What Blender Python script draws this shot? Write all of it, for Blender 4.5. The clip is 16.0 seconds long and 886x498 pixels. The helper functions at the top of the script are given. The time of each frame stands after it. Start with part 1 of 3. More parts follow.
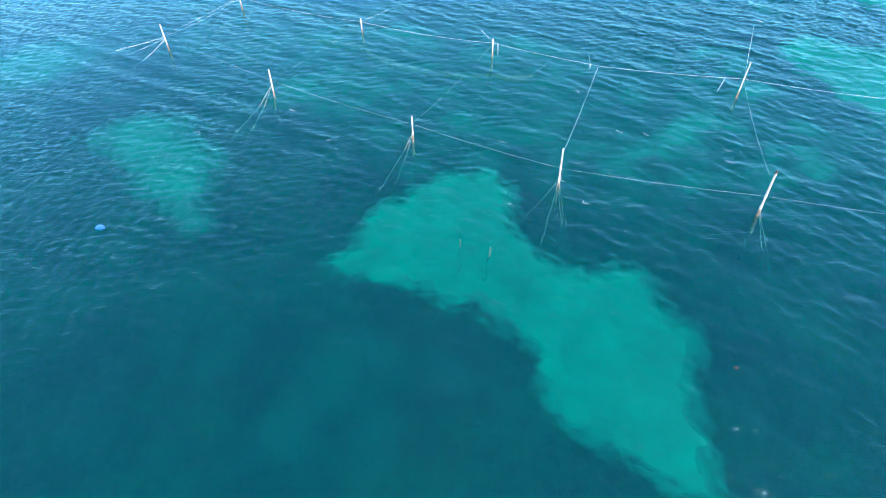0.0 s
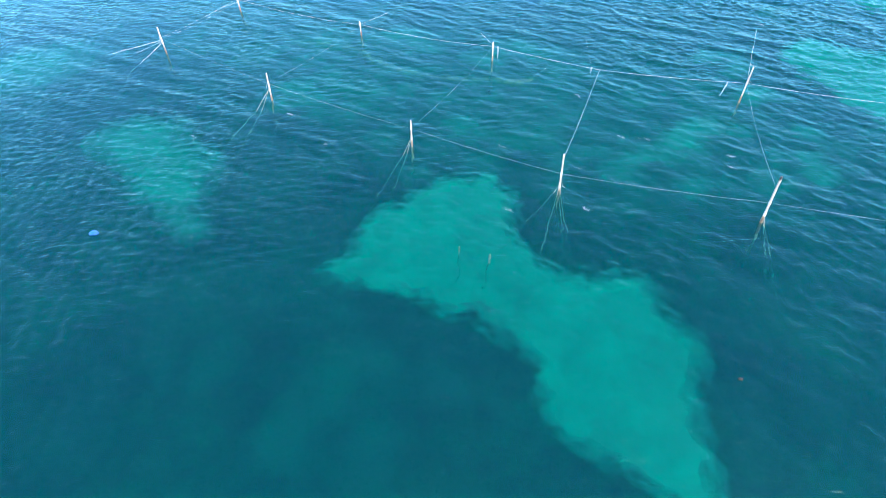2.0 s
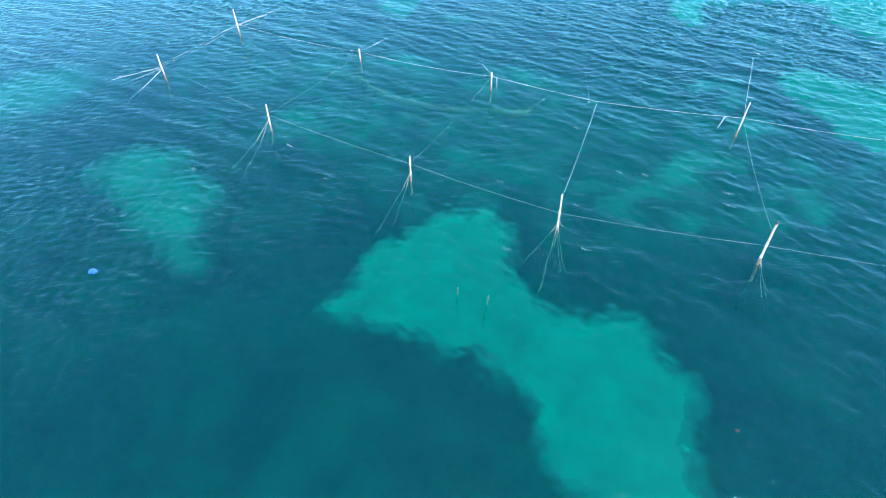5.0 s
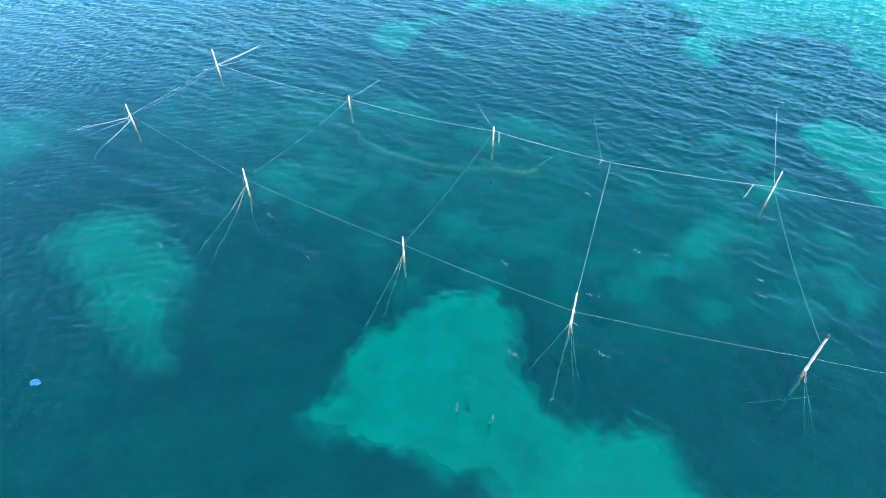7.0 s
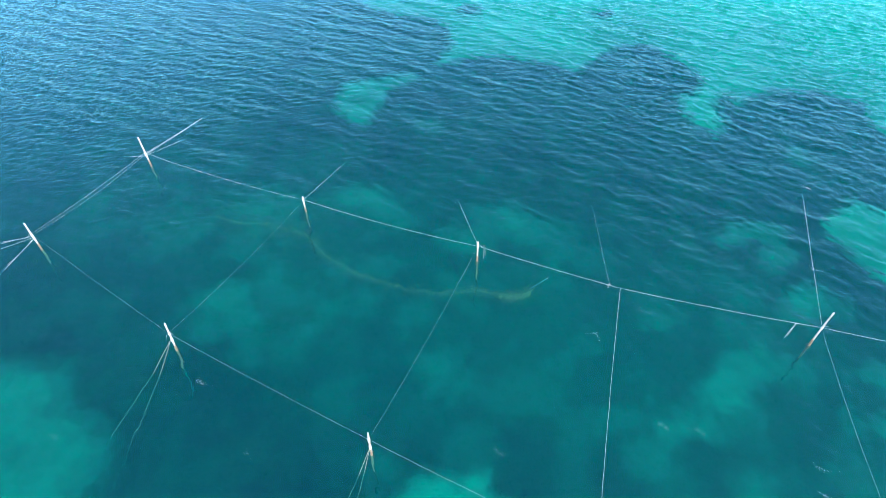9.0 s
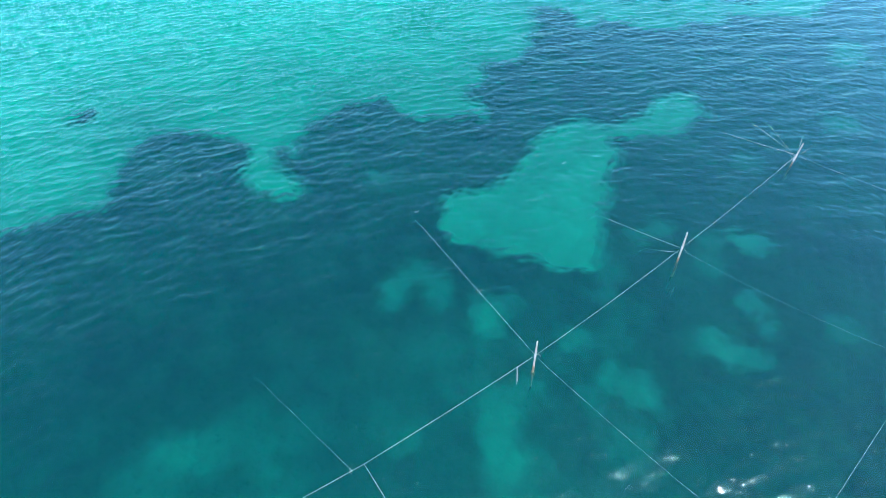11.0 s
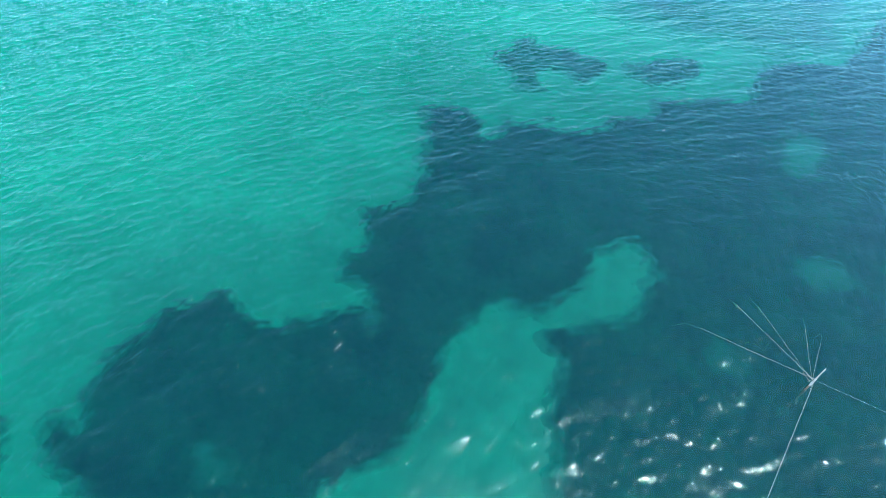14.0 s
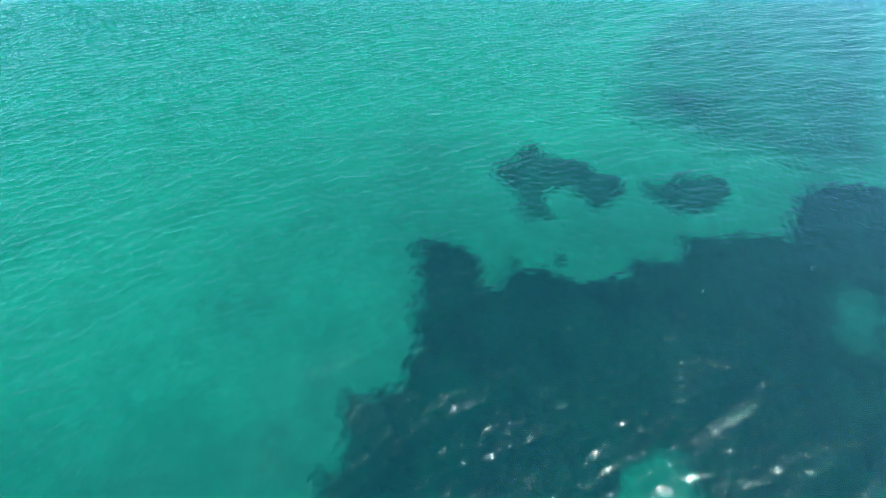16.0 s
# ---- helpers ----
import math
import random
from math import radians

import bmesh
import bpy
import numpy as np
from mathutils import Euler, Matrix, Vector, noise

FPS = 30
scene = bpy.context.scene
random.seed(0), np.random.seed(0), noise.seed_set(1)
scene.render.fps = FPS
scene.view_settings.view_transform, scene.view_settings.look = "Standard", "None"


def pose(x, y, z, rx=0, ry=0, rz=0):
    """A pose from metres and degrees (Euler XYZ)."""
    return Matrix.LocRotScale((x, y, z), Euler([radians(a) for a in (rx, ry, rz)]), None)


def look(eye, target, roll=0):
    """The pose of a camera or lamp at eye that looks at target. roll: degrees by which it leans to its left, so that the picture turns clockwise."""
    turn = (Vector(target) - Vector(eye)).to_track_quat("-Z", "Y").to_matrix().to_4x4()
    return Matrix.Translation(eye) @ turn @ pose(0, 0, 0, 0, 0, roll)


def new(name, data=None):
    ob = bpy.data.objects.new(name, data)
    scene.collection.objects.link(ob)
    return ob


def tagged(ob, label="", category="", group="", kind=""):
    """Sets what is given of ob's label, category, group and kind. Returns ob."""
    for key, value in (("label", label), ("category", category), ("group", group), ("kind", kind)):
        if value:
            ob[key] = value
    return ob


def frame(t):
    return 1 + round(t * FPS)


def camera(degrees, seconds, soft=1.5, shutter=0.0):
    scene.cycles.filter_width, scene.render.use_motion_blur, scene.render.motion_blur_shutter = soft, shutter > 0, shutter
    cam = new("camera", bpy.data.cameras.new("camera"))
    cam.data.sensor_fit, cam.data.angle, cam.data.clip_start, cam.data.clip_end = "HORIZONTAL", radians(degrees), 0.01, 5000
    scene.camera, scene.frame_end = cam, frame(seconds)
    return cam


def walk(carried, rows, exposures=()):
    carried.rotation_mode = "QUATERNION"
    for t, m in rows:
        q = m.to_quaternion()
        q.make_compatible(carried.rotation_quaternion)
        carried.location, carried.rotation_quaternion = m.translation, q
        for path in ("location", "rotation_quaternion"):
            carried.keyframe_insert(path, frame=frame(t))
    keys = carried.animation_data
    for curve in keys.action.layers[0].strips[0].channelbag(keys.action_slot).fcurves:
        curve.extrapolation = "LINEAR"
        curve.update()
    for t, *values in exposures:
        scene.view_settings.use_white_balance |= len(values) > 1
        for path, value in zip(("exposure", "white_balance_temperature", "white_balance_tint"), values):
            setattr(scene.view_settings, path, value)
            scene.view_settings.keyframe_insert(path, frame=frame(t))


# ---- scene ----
cam = camera(77.7, 16.0, soft=0.6)

PATH = [
    (0, (-0.029, -7.268, 17.944), (-0.155, -0.142, 10.93), -1.95),
    (1.5, (0.04, -6.873, 17.804), (-0.096, 0.282, 10.819), -1.91),
    (2.5, (0.021, -6.721, 17.907), (-0.091, 0.419, 10.906), -1.76),
    (3.5, (-0.007, -6.422, 18.302), (-0.1, 0.711, 11.294), -1.66),
    (4.2, (-0.002, -6.306, 18.703), (-0.093, 0.863, 11.732), -1.55),
    (5.25, (0.013, -5.226, 19.32), (-0.063, 1.969, 12.375), -1.30),
    (6.3, (0.01, -2.466, 19.78), (-0.034, 4.731, 12.837), -0.96),
    (6.6, (0.001, -1.456, 19.863), (-0.032, 5.743, 12.922), -0.86),
    (7, (0.0, 0.0, 20.0), (-0.011, 7.205, 13.065), -0.90),
    (7.5, (0.029, 1.891, 20.21), (0.062, 9.084, 13.263), -0.94),
    (8, (0.132, 4.354, 20.565), (0.228, 11.515, 13.585), -0.90),
    (8.5, (0.106, 7.017, 20.939), (0.254, 14.176, 13.959), -0.55),
    (9, (0.468, 9.7, 21.304), (0.809, 16.847, 14.319), -0.74),
    (9.3, (0.434, 11.339, 21.424), (1.348, 18.444, 14.446), -0.43),
    (9.6, (0.337, 12.831, 21.51), (2.211, 19.769, 14.556), -0.04),
    (9.8, (0.29, 13.949, 21.497), (3.013, 20.628, 14.57), 0.18),
    (10, (0.522, 15.015, 21.75), (4.083, 21.262, 14.8), 0.30),
    (10.2, (1.137, 16.016, 22.068), (5.424, 21.725, 15.066), -0.24),
    (11.25, (5.649, 19.842, 22.597), (11.597, 23.632, 15.508), -1.80),
    (12.3, (11.378, 22.378, 22.511), (17.742, 25.509, 15.461), -1.66),
    (12.5, (12.458, 22.887, 22.596), (18.84, 25.971, 15.542), -1.56),
    (13, (15.745, 24.277, 22.563), (22.154, 27.251, 15.487), -1.14),
    (13.5, (19.076, 25.716, 22.747), (25.505, 28.628, 15.661), -0.68),
    (14, (22.509, 27.106, 22.988), (28.919, 29.987, 15.873), -0.09),
    (14.5, (26.011, 28.348, 23.622), (32.427, 31.219, 16.51), 0.57),
    (15, (29.087, 29.827, 24.172), (35.549, 32.647, 17.08), 0.65),
    (15.5, (31.476, 31.074, 24.916), (38.005, 33.886, 17.882), 0.93),
    (16, (33.611, 32.444, 25.673), (40.228, 35.246, 18.719), 1.11),
]
walk(cam, [(t, look(eye, target, roll)) for t, eye, target, roll in PATH], [(0.0, 2.32, 6220, 7), (7.5, 2.32, 6260, 6), (9.5, 2.28, 6450, 5), (12.5, 2.18, 6660, 4), (14.0, 2.05, 6840, 3), (14.5, 2.05, 6800, 2), (15.0, 1.97, 7020, 1), (15.5, 1.94, 7050, 1), (16.0, 1.79, 7180, 1)])

# ---- sky and sun ----
SUN_AZ, SUN_EL = -69.0, 59.0          # degrees, azimuth from +x
world = bpy.data.worlds.new("sky")
scene.world = world
world.use_nodes = True
wn = world.node_tree
sky = wn.nodes.new("ShaderNodeTexSky")
sky.sky_type = "NISHITA"
sky.sun_disc = False
sky.sun_elevation = radians(SUN_EL)
sky.sun_rotation = radians(90 - SUN_AZ)
sky.air_density, sky.dust_density, sky.ozone_density = 1.0, 0.6, 6.6
wn.nodes["Background"].inputs["Strength"].default_value = 0.15
wn.links.new(sky.outputs["Color"], wn.nodes["Background"].inputs["Color"])

sun = new("sun", bpy.data.lights.new("sun", "SUN"))
sun.data.energy, sun.data.angle, sun.data.color = 2.0, radians(0.75), (1.0, 0.97, 0.93)
ca, sa, ce, se = math.cos(radians(SUN_AZ)), math.sin(radians(SUN_AZ)), math.cos(radians(SUN_EL)), math.sin(radians(SUN_EL))
sun.matrix_world = look((60 * ca * ce, 60 * sa * ce, 60 * se), (0, 0, 0))


# ---- materials ----
class Nodes:
    """Short hand for building one node material."""

    def __init__(self, name):
        self.mat = bpy.data.materials.new(name)
        self.mat.use_nodes = True
        self.tree = self.mat.node_tree
        self.tree.nodes.clear()
        self.out = self.add("OutputMaterial")

    def add(self, kind, **values):
        node = self.tree.nodes.new("ShaderNode" + kind)
        for key, value in values.items():
            node.inputs[key.replace("_", " ")].default_value = value
        return node

    def link(self, a, b, socket_in, socket_out=0):
        self.tree.links.new(a.outputs[socket_out], b.inputs[socket_in])
        return b

    def place(self, scale=(1, 1, 1), turn=0.0):
        geo, mapping = self.add("NewGeometry"), self.add("Mapping")
        mapping.inputs["Scale"].default_value = scale
        mapping.inputs["Rotation"].default_value = (0, 0, radians(turn))
        return self.link(geo, mapping, "Vector", "Position")

    def noise(self, scale, detail=3.0, rough=0.55, place=None, distortion=0.0):
        node = self.add("TexNoise", Scale=scale, Detail=detail, Roughness=rough, Distortion=distortion)
        return self.link(place or self.place(), node, "Vector")

    def ramp(self, source, stops, socket_out=0):
        node = self.add("ValToRGB")
        els = node.color_ramp.elements
        while len(els) < len(stops):
            els.new(0.5)
        for el, (pos, col) in zip(els, stops):
            el.position, el.color = pos, (*col, 1.0) if len(col) == 3 else col
        return self.link(source, node, "Fac", socket_out)

    def mixcol(self, fac, a, b, blend="MIX"):
        node = self.tree.nodes.new("ShaderNodeMix")
        node.data_type, node.blend_type = "RGBA", blend
        for socket, value in ((0, fac), (6, a), (7, b)):
            if isinstance(value, (int, float)):
                node.inputs[socket].default_value = value
            elif isinstance(value, tuple):
                node.inputs[socket].default_value = (*value, 1.0)
            else:
                self.tree.links.new(value, node.inputs[socket])
        return node.outputs[2]

    def bump(self, height, distance, strength=1.0, normal=None):
        node = self.add("Bump", Strength=strength, Distance=distance)
        self.tree.links.new(height, node.inputs["Height"])
        if normal:
            self.tree.links.new(normal.outputs[0], node.inputs["Normal"])
        return node

    def surface(self, colour, rough, bump=None, metal=0.0):
        node = self.add("BsdfPrincipled", Roughness=rough, Metallic=metal)
        if isinstance(colour, tuple):
            node.inputs["Base Color"].default_value = (*colour, 1.0)
        else:
            self.tree.links.new(colour, node.inputs["Base Color"])
        if bump:
            self.link(bump, node, "Normal")
        self.link(node, self.out, "Surface")
        return self.mat


WAVE_TURN = 40.0      # degrees by which the map is turned so that its x runs along the crests


def water_material():
    n = Nodes("sea_water")
    # short wavelets, longer along the crests than across
    ridge = n.noise(4.6, 2.2, 0.55, n.place((0.42, 1.0, 1.0), WAVE_TURN), 0.9)
    cross = n.noise(9.0, 1.3, 0.55, n.place((0.6, 1.0, 1.0), WAVE_TURN - 35), 0.6)
    wind = n.add("Attribute")
    wind.attribute_name = "ruffle"
    relief = []
    for source in (ridge, cross):
        node = n.add("Math")
        node.operation = "MULTIPLY"
        n.link(source, node, 0)
        n.link(wind, node, 1, "Fac")
        relief.append(node.outputs[0])
    b1 = n.bump(relief[0], 0.039)
    b2 = n.bump(relief[1], 0.012, 1.0, b1)
    gloss = n.add("BsdfGlossy", Color=(0.60, 0.96, 1, 1), Roughness=0.072)
    n.link(b2, gloss, "Normal")
    clear = n.add("BsdfRefraction", Color=(0.22, 0.66, 0.62, 1), Roughness=0.0, IOR=1.333)
    n.link(n.bump(relief[1], 0.008, 1.0, n.bump(relief[0], 0.013)), clear, "Normal")
    body = n.add("BsdfDiffuse", Color=(0.0, 0.165, 0.30, 1))
    under = n.add("MixShader", Fac=0.043)
    n.link(clear, under, 1)
    n.link(body, under, 2)
    fresnel = n.add("Fresnel", IOR=1.333)
    n.link(b2, fresnel, "Normal")
    mix = n.add("MixShader")
    n.link(fresnel, mix, "Fac")
    n.link(under, mix, 1)
    n.link(gloss, mix, 2)
    n.link(mix, n.out, "Surface")
    return n.mat


def depth_tint_material():
    n = Nodes("depth_tint")
    # plain tint for the sheet added below the surface
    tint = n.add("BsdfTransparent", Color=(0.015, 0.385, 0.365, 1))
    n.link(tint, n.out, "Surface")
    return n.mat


SAND_TONES = [(0.30, (0.64, 0.59, 0.47)), (0.52, (0.74, 0.69, 0.56)), (0.72, (0.80, 0.76, 0.63))]
DARK_SAND_TONES = [(0.3, (0.39, 0.46, 0.44)), (0.7, (0.55, 0.61, 0.58))]


def sand_material():
    n = Nodes("sea_sand")
    broad = n.noise(0.16, 4.0, 0.6)
    grain = n.noise(1.1, 5.0, 0.65)
    col = n.ramp(broad, SAND_TONES)
    # sand mottle, with wave-focused light and dark put into the colour
    caustic_mottle = n.ramp(grain, [(0.32, (0.70, 0.73, 0.73)), (0.6, (1.0, 1.0, 1.0))])
    tint = n.mixcol(0.6, col.outputs[0], caustic_mottle.outputs[0], "MULTIPLY")
    ripple = n.noise(1.1, 3.0, 0.55, n.place((0.45, 1.0, 1.0), WAVE_TURN + 12), 0.6)
    # patchy darker tone on the sand between the meadows
    att = n.add("Attribute")
    att.attribute_name = "sand_dark"
    patchy = n.ramp(n.noise(0.5, 4.0, 0.6), DARK_SAND_TONES)
    dark_sand = n.mixcol(1.0, tint, patchy.outputs[0], "MULTIPLY")
    return n.surface(n.mixcol(att.outputs["Fac"], tint, dark_sand), 0.9, n.bump(ripple.outputs["Fac"], 0.10))


def grass_material():
    n = Nodes("seagrass")
    att = n.add("Attribute")
    att.attribute_name = "growth"
    broad = n.noise(0.22, 5.0, 0.6)
    fine = n.noise(2.2, 5.0, 0.7)
    green = n.ramp(broad, [(0.3, (0.018, 0.048, 0.036)), (0.55, (0.029, 0.074, 0.047)), (0.75, (0.046, 0.102, 0.058))])
    leaf = n.ramp(fine, [(0.3, (0.55, 0.55, 0.55)), (0.7, (1.25, 1.25, 1.2))])
    blades = n.mixcol(0.8, green.outputs[0], leaf.outputs[0], "MULTIPLY")
    clean = n.ramp(n.noise(0.16, 4.0, 0.6), SAND_TONES)
    dark_layer = n.add("Attribute")
    dark_layer.attribute_name = "sand_dark"
    dark_tone = n.ramp(n.noise(0.5, 4.0, 0.6), DARK_SAND_TONES)
    bare = n.mixcol(dark_layer.outputs["Fac"], clean.outputs[0], n.mixcol(1.0, clean.outputs[0], dark_tone.outputs[0], "MULTIPLY"))
    # thin growth lets the sand between the blades show, in tufts
    wide = n.add("Math")
    wide.operation = "MULTIPLY_ADD"
    wide.inputs[1].default_value, wide.inputs[2].default_value = 2.4, -1.2
    n.link(fine, wide, 0)
    rest = n.add("Math")
    rest.operation = "SUBTRACT"
    rest.inputs[0].default_value = 1.0
    n.link(att, rest, 1, "Fac")
    both = n.add("Math")
    both.operation = "MULTIPLY"
    n.link(att, both, 0, "Fac")
    n.link(rest, both, 1)
    tuft = n.add("Math")
    tuft.operation = "MULTIPLY"
    n.link(both, tuft, 0)
    n.link(wide, tuft, 1)
    cover = n.add("Math")
    cover.operation = "ADD"
    cover.use_clamp = True
    n.link(att, cover, 0, "Fac")
    n.link(tuft, cover, 1)
    col = n.mixcol(cover.outputs[0], bare, blades)
    return n.surface(col, 0.85, n.bump(fine.outputs["Fac"], 0.15))


def wood_material():
    n = Nodes("bleached_wood")
    along = n.noise(5.0, 5.0, 0.65, n.place((6.0, 6.0, 0.5)))
    blot = n.noise(2.3, 3.0, 0.6)
    col = n.ramp(along, [(0.3, (0.30, 0.22, 0.16)), (0.5, (0.46, 0.39, 0.32)), (0.75, (0.60, 0.54, 0.48))])
    dirt = n.ramp(blot, [(0.32, (0.60, 0.52, 0.45)), (0.5, (1.0, 1.0, 1.0))])
    return n.surface(n.mixcol(0.7, col.outputs[0], dirt.outputs[0], "MULTIPLY"), 0.75, n.bump(along.outputs["Fac"], 0.02))


def mottled(name, dark, light, rough, scale, relief=0.02):
    n = Nodes(name)
    noise = n.noise(scale, 4.0, 0.65)
    big = n.noise(scale * 0.21, 2.0)
    col = n.ramp(noise, [(0.3, dark), (0.7, light)])
    worn = n.ramp(big, [(0.3, (0.75, 0.75, 0.75)), (0.7, (1.1, 1.1, 1.1))])
    return n.surface(n.mixcol(0.6, col.outputs[0], worn.outputs[0], "MULTIPLY"), rough, n.bump(noise.outputs["Fac"], relief))


WATER, DEPTH_TINT, SAND, GRASS, WOOD = water_material(), depth_tint_material(), sand_material(), grass_material(), wood_material()
CRUSTED = mottled("crusted_rope", (0.16, 0.15, 0.09), (0.50, 0.46, 0.34), 0.8, 9.0, 0.004)
ROPE = mottled("white_rope", (0.34, 0.33, 0.30), (0.72, 0.70, 0.65), 0.7, 12.0, 0.004)
TAN_ROPE = mottled("tan_rope", (0.26, 0.22, 0.15), (0.62, 0.55, 0.42), 0.75, 9.0, 0.004)
OLD_ROPE = mottled("weathered_rope", (0.14, 0.16, 0.16), (0.48, 0.51, 0.51), 0.8, 5.0, 0.004)
ALGAE = mottled("brown_algae", (0.010, 0.006, 0.004), (0.030, 0.014, 0.009), 0.8, 9.0)
COAT = mottled("fade_coat", (0.10, 0.09, 0.055), (0.24, 0.19, 0.11), 0.85, 6.0)
CRUST = mottled("algae_crust", (0.10, 0.06, 0.035), (0.32, 0.22, 0.13), 0.8, 9.0)
FRINGE = mottled("red_brown_weed", (0.06, 0.028, 0.016), (0.20, 0.10, 0.055), 0.8, 7.0)
WEED = mottled("olive_weed", (0.13, 0.14, 0.05), (0.29, 0.28, 0.10), 0.8, 2.5)
STUMP = mottled("wet_wood", (0.28, 0.16, 0.10), (0.52, 0.33, 0.22), 0.6, 5.0)
BLACK = mottled("black_top", (0.012, 0.012, 0.014), (0.03, 0.03, 0.03), 0.45, 20.0, 0.004)
BLUE = mottled("blue_plastic", (0.004, 0.05, 0.24), (0.010, 0.10, 0.38), 0.4, 4.0)
FOAM_GLINT = mottled("foam_glints", (0.26, 0.30, 0.31), (0.52, 0.55, 0.55), 0.9, 12.0)


# ---- building helpers ----
def part(name, bm, material, parent=None, label=""):
    mesh = bpy.data.meshes.new(name)
    bm.to_mesh(mesh)
    bm.free()
    for poly in mesh.polygons:
        poly.use_smooth = True
    mesh.materials.append(material)
    ob = new(name, mesh)
    if parent:
        ob.parent = parent
    if label:
        ob["label"] = label
    return ob


def thing(name, label, category, group="", kind=""):
    return tagged(new(name), label, category, group, kind)


def tube(bm, points, radii, sides=8, cap=True):
    """A round bar along the points, with a radius at each one."""
    points = [Vector(p) for p in points]
    rings = []
    for i, p in enumerate(points):
        way = (points[min(i + 1, len(points) - 1)] - points[max(i - 1, 0)]).normalized()
        side = way.cross(Vector((0, 0, 1)) if abs(way.z) < 0.9 else Vector((1, 0, 0))).normalized()
        up = side.cross(way)
        r = radii[i] if isinstance(radii, (list, tuple)) else radii
        rings.append([bm.verts.new(p + r * (math.cos(a) * side + math.sin(a) * up)) for a in [2 * math.pi * k / sides for k in range(sides)]])
    for a, b in zip(rings, rings[1:]):
        for k in range(sides):
            bm.faces.new((a[k], a[(k + 1) % sides], b[(k + 1) % sides], b[k]))
    if cap:
        bm.faces.new(rings[0][::-1])
        bm.faces.new(rings[-1])
    return bm


def sagging(a, b, sag, steps=24, rng=None, wander=0.0):
    a, b = Vector(a), Vector(b)
    out = []
    for i in range(steps + 1):
        u = i / steps
        p = a.lerp(b, u)
        p.z -= sag * 4 * u * (1 - u)
        if rng and 0 < i < steps:
            p += Vector((rng.uniform(-1, 1), rng.uniform(-1, 1), rng.uniform(-1, 1))) * wander
        out.append(p)
    return out


def lattice(x, y, seed):
    """Smooth value noise of unit cell, -1 to 1, for arrays."""
    xi, yi = np.floor(x).astype(np.int64), np.floor(y).astype(np.int64)
    fx, fy = x - xi, y - yi
    fx, fy = fx * fx * (3 - 2 * fx), fy * fy * (3 - 2 * fy)

    def h(i, j):
        v = np.sin((i * 127.1 + j * 311.7 + seed * 74.7) % 6283.1853) * 43758.5453
        return 2 * (v - np.floor(v)) - 1

    top = h(xi, yi) * (1 - fx) + h(xi + 1, yi) * fx
    low = h(xi, yi + 1) * (1 - fx) + h(xi + 1, yi + 1) * fx
    return top * (1 - fy) + low * fy


def rough_field(x, y, size, seed, octaves=4):
    out, amp = 0.0, 1.0
    for k in range(octaves):
        out = out + amp * lattice(x / size + 31.7 * k, y / size - 17.3 * k, seed + k)
        amp, size = amp * 0.55, size * 0.5
    return out


def sheet(name, xs, ys, height, material, label, category, kind, drift=None):
    """One grid over the lines xs, ys with the heights given; drift moves the points sideways."""
    gx, gy = np.meshgrid(xs, ys)
    co = np.stack([gx, gy, height], -1).astype(np.float32)
    if drift is not None:
        co[..., :2] += drift
    w, h = len(xs), len(ys)
    idx = np.arange(w * h).reshape(h, w)
    quads = np.stack([idx[:-1, :-1], idx[:-1, 1:], idx[1:, 1:], idx[1:, :-1]], -1).reshape(-1, 4)
    mesh = bpy.data.meshes.new(name)
    mesh.vertices.add(w * h)
    mesh.vertices.foreach_set("co", co.ravel())
    mesh.loops.add(quads.size)
    mesh.loops.foreach_set("vertex_index", quads.ravel().astype(np.int32))
    mesh.polygons.add(len(quads))
    mesh.polygons.foreach_set("loop_start", np.arange(0, quads.size, 4, dtype=np.int32))
    mesh.polygons.foreach_set("use_smooth", np.ones(len(quads), dtype=bool))
    mesh.update(calc_edges=True)
    mesh.materials.append(material)
    return tagged(new(name, mesh), label, category, kind=kind)


def lines(lo, hi, step, reach):
    """Grid lines, even from lo to hi and ever wider apart out to reach."""
    inner = np.arange(lo, hi + step / 2, step)
    outer, d, gap = [], 0.0, step
    while d < reach:
        gap *= 1.35
        d += gap
        outer.append(d)
    outer = np.array(outer)
    return np.concatenate([lo - outer[::-1], inner, inner[-1] + outer])


